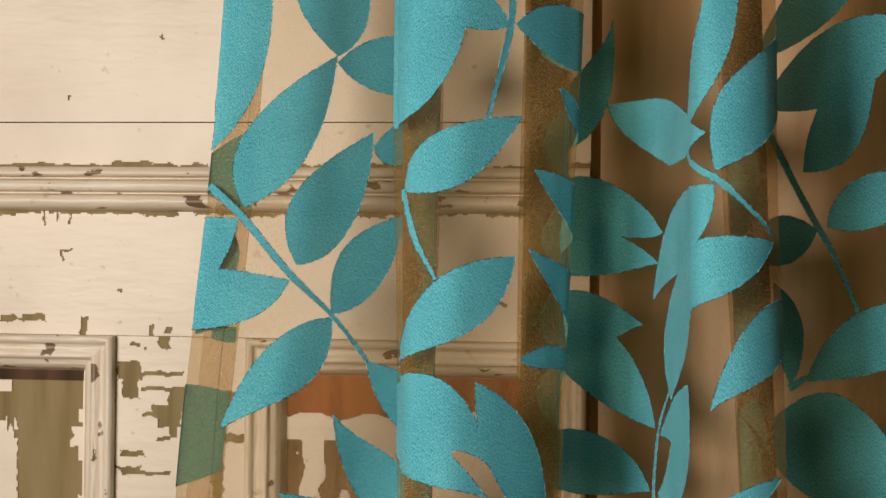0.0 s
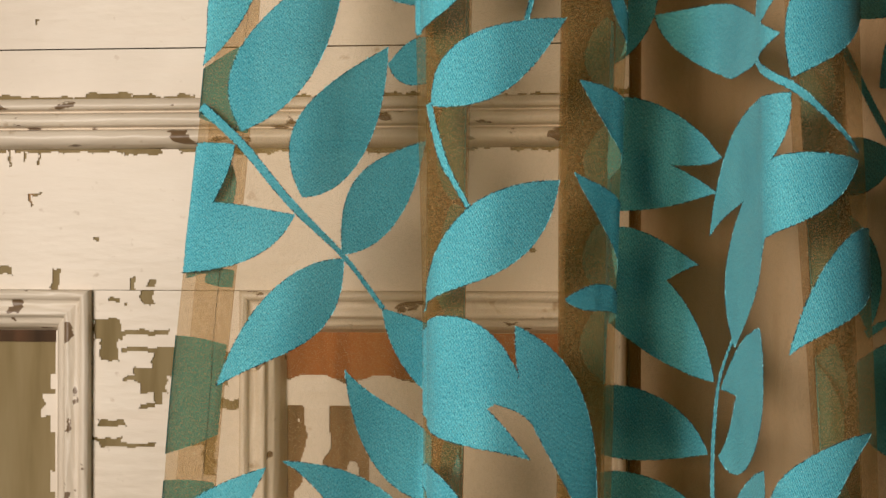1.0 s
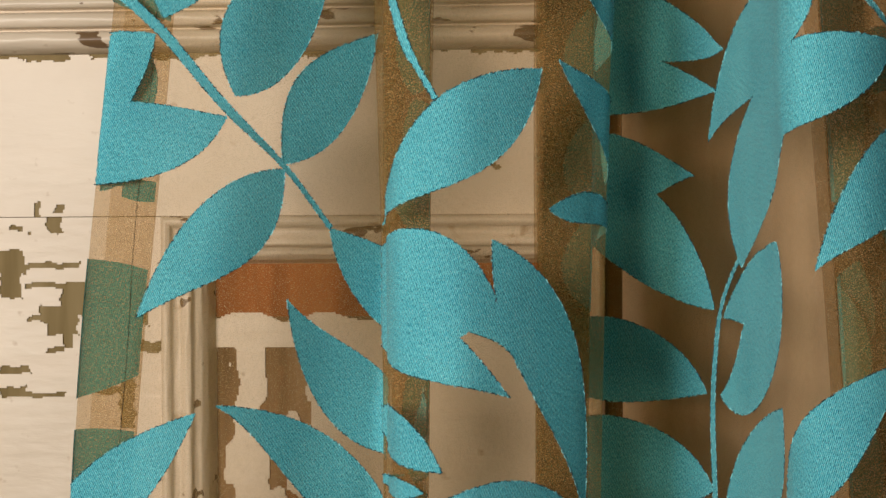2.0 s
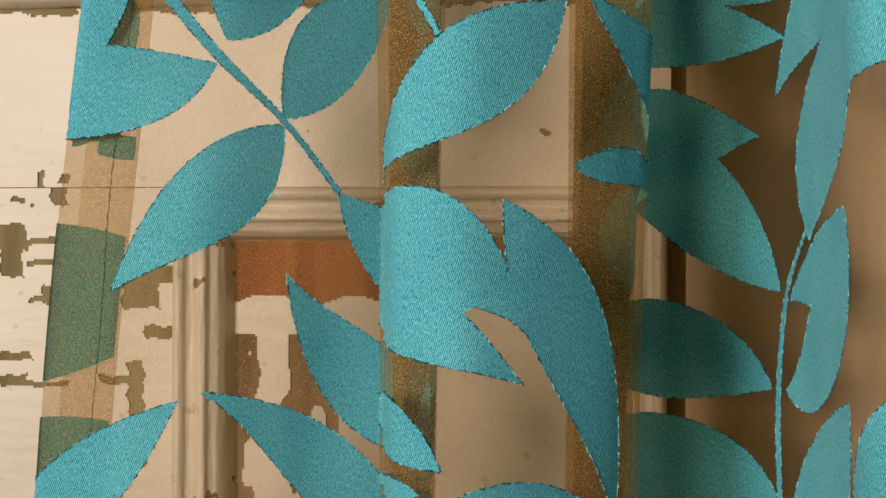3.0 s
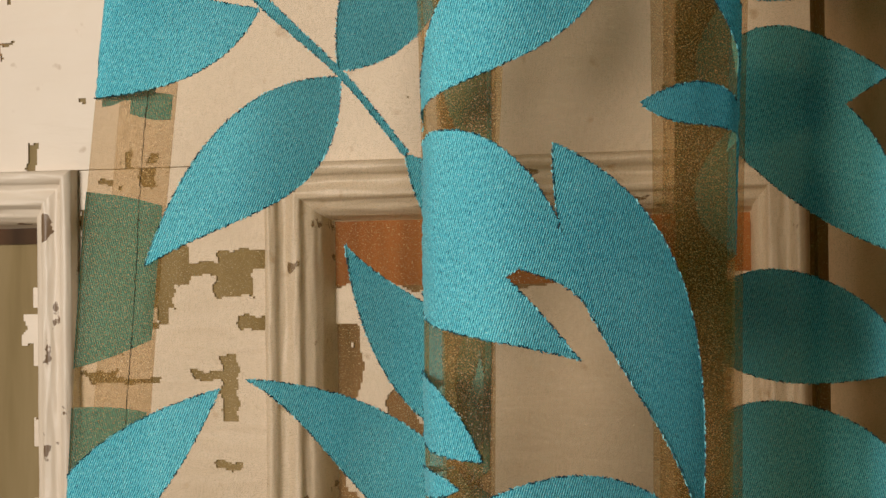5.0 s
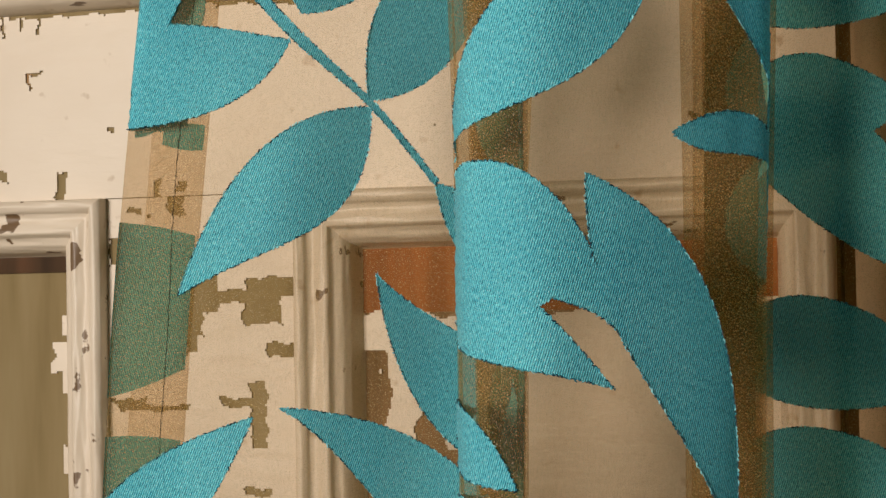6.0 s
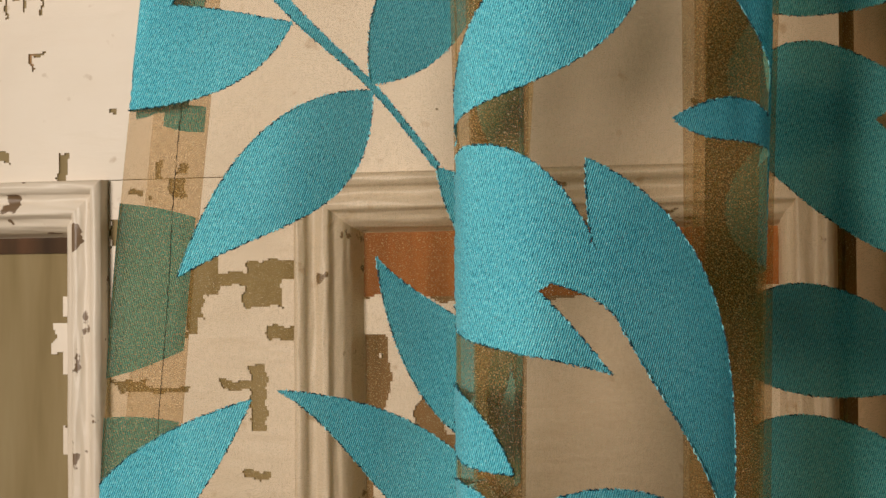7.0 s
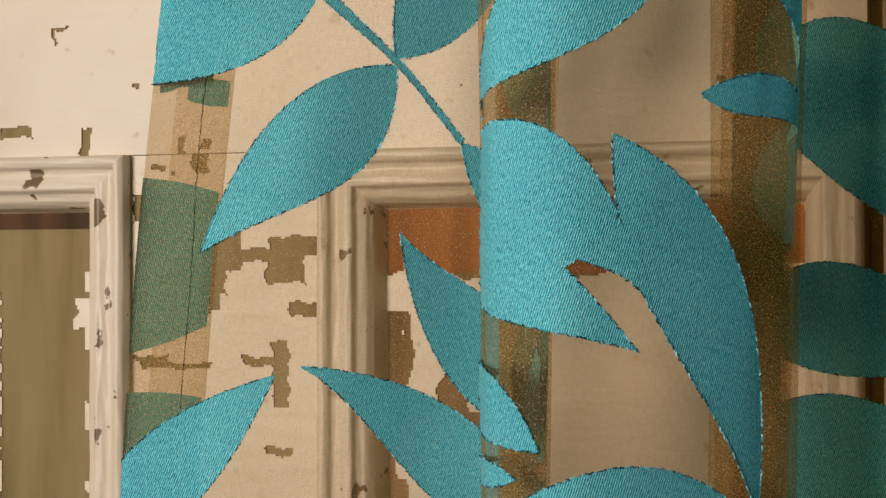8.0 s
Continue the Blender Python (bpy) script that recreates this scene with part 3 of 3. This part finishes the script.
        flat[:, 0] = np.clip(flat[:, 0], 0.0005, CLOTH_S[-1] - 0.002)
        lift = 0.00062
        pts = cloth(flat[:, 0], flat[:, 1]) + cloth_normal(flat[:, 0], flat[:, 1]) * lift
        m = len(mid)
        faces = [(r * m + i, r * m + i + 1, (r + 1) * m + i + 1, (r + 1) * m + i) for r in range(2) for i in range(m - 1)]
        ob = mesh_object("stem", pts, faces, LEAF, c, "", flat, True)
        if shift == 0:
            edges.append((np.concatenate((rows[0], rows[2][::-1])), lift, ob, 900 + count[0], 0))

    def vines(shift):
        def leaf(*numbers):
            place(*numbers, shift)

        def stem(*points):
            place_stem(points, shift)

        grow(leaf, stem)
        for ends, span in (((1.1105, 1.0510, 1.1055, 1.0605), (0, 1)), ((1.0378, 0.985, 1.0362, 0.975), (0, 1)), ((1.2440, 1.2200, 1.2600, 1.2120), (0, 1)),
                           ((1.1430, 1.1392, 1.1430, 1.1425), (0.10, 0.42)), ((1.1430, 1.1368, 1.1430, 1.1345), (0.46, 1))):
            hem_piece(*(h + shift for h in ends), *span)

    for repeat in (0, 0.46, -0.46):
        vines(repeat)
    for row in edges:
        stitches(*row)
    hem_z = np.linspace(0.86, 1.45, 200)
    edges_s = np.stack([0.0685 + 0.0004 * np.sin(hem_z * 60), hem_z], 1)
    stitches(edges_s, 0.0003, c, 77, 0, HEM_THREAD, 0.6)
    return c


def grow(leaf, stem):
    """The woven pattern: every leaf by its two ends on the cloth and the handles of its two sides."""
    # the sprig beside the hem
    leaf(0.0715, 1.2130, 0.1225, 1.3030, (0.17, 0.0448), (0.73, 0.0189), (0.29, -0.0250), (0.68, -0.0162))
    leaf(0.1065, 1.1800, 0.1525, 1.2590, (0.25, 0.0457), (0.65, 0.0187), (0.22, -0.0317), (0.72, -0.0167))
    leaf(0.1320, 1.1510, 0.1775, 1.2110, (0.37, 0.0291), (0.60, 0.0211), (0.28, -0.0233), (0.69, -0.0131))
    leaf(0.1330, 1.1490, 0.0715, 1.0850, (0.34, 0.0340), (0.61, 0.0078), (0.29, -0.0267), (0.68, -0.0159))
    leaf(0.1035, 1.1710, 0.0289, 1.1412, (0.27, 0.0234), (0.69, 0.0093), (0.31, -0.0143), (0.79, -0.0478))
    leaf(0.0685, 1.2060, 0.0443, 1.1436, (0.32, 0.0077), (0.67, 0.0005), (0.17, -0.0497), (0.68, -0.0379))
    leaf(0.0436, 0.9732, 0.0980, 1.0440, (0.26, 0.0359), (0.71, 0.0188), (0.32, -0.0126), (0.68, -0.0095))
    leaf(0.1965, 0.9867, 0.1060, 1.0470, (0.30, 0.0273), (0.65, -0.0020), (0.30, -0.0267), (0.69, -0.0188))
    leaf(0.2012, 1.0200, 0.1370, 1.0920, (0.28, 0.0277), (0.70, 0.0184), (0.34, -0.0331), (0.65, -0.0012))
    leaf(0.1570, 1.1230, 0.2129, 1.0629, (0.34, 0.0183), (0.59, 0.0293), (0.30, -0.0154), (0.68, -0.0120))
    leaf(0.1230, 1.3030, 0.1020, 1.3840, (0.27, 0.0241), (0.69, 0.0348), (0.05, -0.0413), (0.87, -0.0401))
    leaf(0.1230, 1.2990, 0.2113, 1.2963, (0.27, 0.0247), (0.71, 0.0286), (0.28, -0.0211), (0.71, -0.0205))
    leaf(0.0490, 1.2457, 0.0695, 1.3820, (0.33, 0.0006), (0.71, 0.0423), (0.28, -0.0313), (0.71, -0.0167))
    leaf(0.1530, 1.2500, 0.1948, 1.2534, (0.31, 0.0146), (0.62, 0.0220), (0.17, -0.0194), (0.74, -0.0102))
    stem((0.0500, 1.2250), (0.0720, 1.2070), (0.1040, 1.1730), (0.1340, 1.1500), (0.1575, 1.1230))
    # the broad front fold
    leaf(0.3825, 1.2560, 0.4395, 1.3650, (0.11, 0.0615), (0.86, 0.0669), (0.21, -0.0445), (0.72, -0.0151))
    leaf(0.4580, 1.3120, 0.4255, 1.3130, (0.31, 0.0047), (0.69, 0.0053), (0.29, -0.0179), (0.90, -0.0316))
    leaf(0.4615, 1.3130, 0.5356, 1.3021, (0.22, 0.0261), (0.74, 0.0214), (0.28, -0.0152), (0.74, -0.0269))
    leaf(0.4000, 1.2210, 0.4670, 1.2630, (0.25, 0.0297), (0.69, 0.0129), (0.31, -0.0234), (0.66, -0.0117))
    leaf(0.3835, 1.1240, 0.4655, 1.1860, (0.42, 0.0128), (0.58, 0.0316), (0.35, -0.0067), (0.66, -0.0338))
    leaf(0.3661, 1.1071, 0.4455, 1.0950, (0.41, 0.0255), (0.68, 0.0329), (0.07, -0.0426), (0.87, -0.0314))
    leaf(0.3661, 1.0863, 0.4522, 1.0554, (0.38, 0.0360), (0.64, 0.0169), (0.34, -0.0142), (0.66, -0.0017))
    leaf(0.4430, 1.1180, 0.4950, 1.0040, (0.31, 0.0373), (0.66, 0.0236), (0.38, -0.0229), (0.65, 0.0024))
    leaf(0.4160, 1.1024, 0.4558, 1.0663, (0.22, 0.0189), (0.75, 0.0153), (0.33, -0.0206), (0.65, 0.0110))
    leaf(0.3738, 1.0484, 0.4225, 1.0270, (0.35, 0.0201), (0.71, 0.0138), (0.35, -0.0094), (0.68, -0.0065))
    leaf(0.3701, 1.0227, 0.4145, 1.0190, (0.34, 0.0012), (0.71, 0.0081), (0.34, -0.0011), (0.71, -0.0080))
    leaf(0.3960, 0.9990, 0.5040, 0.9940, (0.35, 0.0337), (0.64, 0.0362), (0.34, -0.0057), (0.67, -0.0164))
    leaf(0.4745, 1.1900, 0.5137, 1.1395, (0.36, 0.0140), (0.59, 0.0359), (0.33, -0.0023), (0.66, 0.0049))
    leaf(0.4710, 1.1300, 0.5179, 1.1170, (0.27, 0.0133), (0.74, 0.0235), (0.33, -0.0071), (0.66, 0.0088))
    leaf(0.4760, 1.2340, 0.5196, 1.1877, (0.31, 0.0176), (0.59, 0.0321), (0.33, -0.0039), (0.66, 0.0013))
    leaf(0.4915, 1.2800, 0.5158, 1.2479, (0.28, 0.0121), (0.64, 0.0054), (0.32, -0.0035), (0.68, -0.0031))
    stem((0.4595, 1.3330), (0.4585, 1.3120), (0.4525, 1.2860), (0.4455, 1.2600))
    stem((0.3980, 1.2220), (0.4070, 1.1940), (0.4190, 1.1730))
    # the shaded valley behind the front fold
    leaf(0.7155, 1.2050, 0.8173, 1.2009, (0.20, 0.0637), (0.67, 0.0120), (0.33, -0.0018), (0.67, -0.0084))
    leaf(0.7105, 1.1880, 0.8105, 1.1830, (0.27, 0.0421), (0.67, 0.0059), (0.31, -0.0247), (0.67, -0.0022))
    leaf(0.7155, 1.1440, 0.7895, 1.1460, (0.34, 0.0410), (0.65, 0.0122), (0.25, -0.0441), (0.63, -0.0022))
    leaf(0.7150, 1.1390, 0.8040, 1.0860, (0.10, 0.0530), (0.76, 0.0172), (0.32, -0.0103), (0.69, -0.0207))
    leaf(0.7140, 1.0600, 0.7965, 1.0480, (0.08, 0.0447), (0.78, 0.0226), (0.26, -0.0233), (0.70, -0.0084))
    leaf(0.7140, 1.0150, 0.8010, 1.0050, (0.05, 0.0421), (0.80, 0.0220), (0.17, -0.0357), (0.75, -0.0171))
    leaf(0.7365, 1.2520, 0.7655, 1.3290, (0.25, 0.0348), (0.65, -0.0051), (0.31, -0.0263), (0.67, -0.0125))
    leaf(0.7635, 1.2800, 0.7330, 1.2500, (0.30, 0.0069), (0.71, 0.0087), (0.27, -0.0145), (0.73, -0.0252))
    leaf(0.7630, 1.2780, 0.9140, 1.2540, (0.31, 0.0148), (0.68, 0.0117), (0.11, -0.0414), (0.82, -0.0267))
    leaf(0.7970, 1.2630, 0.8940, 1.2530, (0.24, 0.0314), (0.71, 0.0135), (0.22, -0.0329), (0.72, -0.0175))
    stem((0.8035, 0.9900), (0.8010, 1.0470), (0.8085, 1.0880), (0.8290, 1.1070), (0.8565, 1.1230))
    # the lit fold beyond it
    leaf(0.7995, 1.1610, 0.9190, 1.2260, (0.30, 0.0446), (0.66, 0.0238), (0.30, 0.0062), (0.82, -0.0538))
    leaf(0.8355, 1.1050, 0.9080, 1.1910, (-0.00, 0.0665), (0.82, 0.0320), (0.34, -0.0113), (0.68, -0.0320))
    leaf(0.9555, 1.1950, 0.8725, 1.1530, (0.30, 0.0191), (0.68, 0.0093), (0.30, -0.0224), (0.67, -0.0381))
    leaf(0.8855, 1.1160, 0.8088, 1.0480, (-0.06, 0.0412), (0.88, 0.0476), (0.30, -0.0293), (0.62, 0.0062))
    leaf(0.8125, 1.0825, 0.8835, 1.1000, (0.14, 0.0118), (1.06, 0.0327), (0.32, -0.0051), (0.71, -0.0241))
    leaf(0.8855, 1.0490, 0.8135, 0.9740, (0.23, 0.0382), (0.67, 0.0186), (0.27, -0.0220), (0.77, -0.0419))
    leaf(0.8785, 1.2540, 0.9275, 1.3650, (0.33, -0.0036), (0.67, -0.0023), (0.23, -0.0425), (0.74, -0.0289))
    leaf(0.9195, 1.2330, 0.9650, 1.3080, (0.37, 0.0331), (0.60, 0.0177), (0.31, -0.0194), (0.66, -0.0392))
    leaf(0.9155, 1.1050, 0.9699, 1.1614, (0.25, 0.0113), (0.84, 0.0309), (0.35, -0.0028), (0.68, -0.0286))
    leaf(0.8880, 1.0080, 0.9565, 1.0690, (0.24, 0.0219), (0.75, 0.0204), (0.31, -0.0308), (0.65, 0.0032))
    stem((0.8790, 1.2470), (0.9210, 1.2290), (0.9555, 1.1990))
    # the far side
    leaf(1.1630, 1.3020, 1.2315, 1.3570, (0.28, 0.0117), (0.80, 0.0388), (0.31, -0.0111), (0.69, -0.0149))
    leaf(1.1660, 1.2750, 1.2570, 1.3300, (0.33, 0.0152), (0.70, 0.0315), (0.27, -0.0265), (0.73, -0.0343))
    leaf(1.1940, 1.2380, 1.2430, 1.3240, (0.31, 0.0154), (0.69, 0.0124), (0.22, -0.0434), (0.69, -0.0062))
    leaf(1.2080, 1.2060, 1.2670, 1.2302, (0.19, 0.0249), (0.80, 0.0267), (0.26, -0.0165), (0.73, -0.0134))
    leaf(1.2020, 1.2040, 1.1600, 1.1890, (0.23, 0.0146), (0.79, 0.0198), (0.29, -0.0175), (0.65, -0.0235))
    leaf(1.1830, 1.1120, 1.1730, 1.1720, (0.32, 0.0097), (0.67, 0.0029), (0.27, -0.0161), (0.74, -0.0204))
    leaf(1.1925, 1.1140, 1.2746, 1.1598, (0.35, 0.0244), (0.65, 0.0261), (0.32, -0.0152), (0.67, -0.0327))
    leaf(1.1595, 1.0830, 1.2676, 1.0494, (0.34, 0.0644), (0.56, 0.0342), (0.32, -0.0353), (0.67, -0.0325))
    stem((1.1690, 1.2670), (1.1810, 1.2440), (1.2000, 1.2090), (1.2100, 1.1930), (1.2270, 1.1530))
    stem((1.1815, 1.1100), (1.1890, 1.1140), (1.1980, 1.1180))
    # caught in the gathers on both sides of the front fold
    leaf(0.3570, 1.0290, 0.3570, 1.0580, (0.30, 0.0105), (0.70, 0.0010), (0.30, -0.0105), (0.70, -0.0010))
    leaf(0.3210, 1.1080, 0.3240, 1.1440, (0.33, 0.0190), (0.67, 0.0060), (0.33, -0.0190), (0.67, -0.0060))
    for low, high in ((1.2290, 1.2720), (1.1760, 1.2180), (1.1270, 1.1700), (1.0850, 1.1260)):
        leaf(0.6230, low, 0.6160, high, (0.33, 0.0190), (0.67, 0.0170), (0.33, -0.0180), (0.67, -0.0150))
    # extra leaves added deep in the left gathers to darken them
    for i in range(8):
        low = 0.965 + 0.053 * i
        leaf(0.3120 + 0.004 * (i % 3), low, 0.3290, low + 0.052, (0.20, 0.0170), (0.75, 0.0160), (0.25, -0.0160), (0.70, -0.0180))
    # likewise in the lit fold's gathers: olive leaves that also darken them
    for low in (0.985, 1.050, 1.130, 1.200):
        leaf(1.0370, low, 1.0570, low + 0.058, (0.25, 0.0200), (0.75, 0.0160), (0.25, -0.0200), (0.70, -0.0200))


room()
door()
curtain()
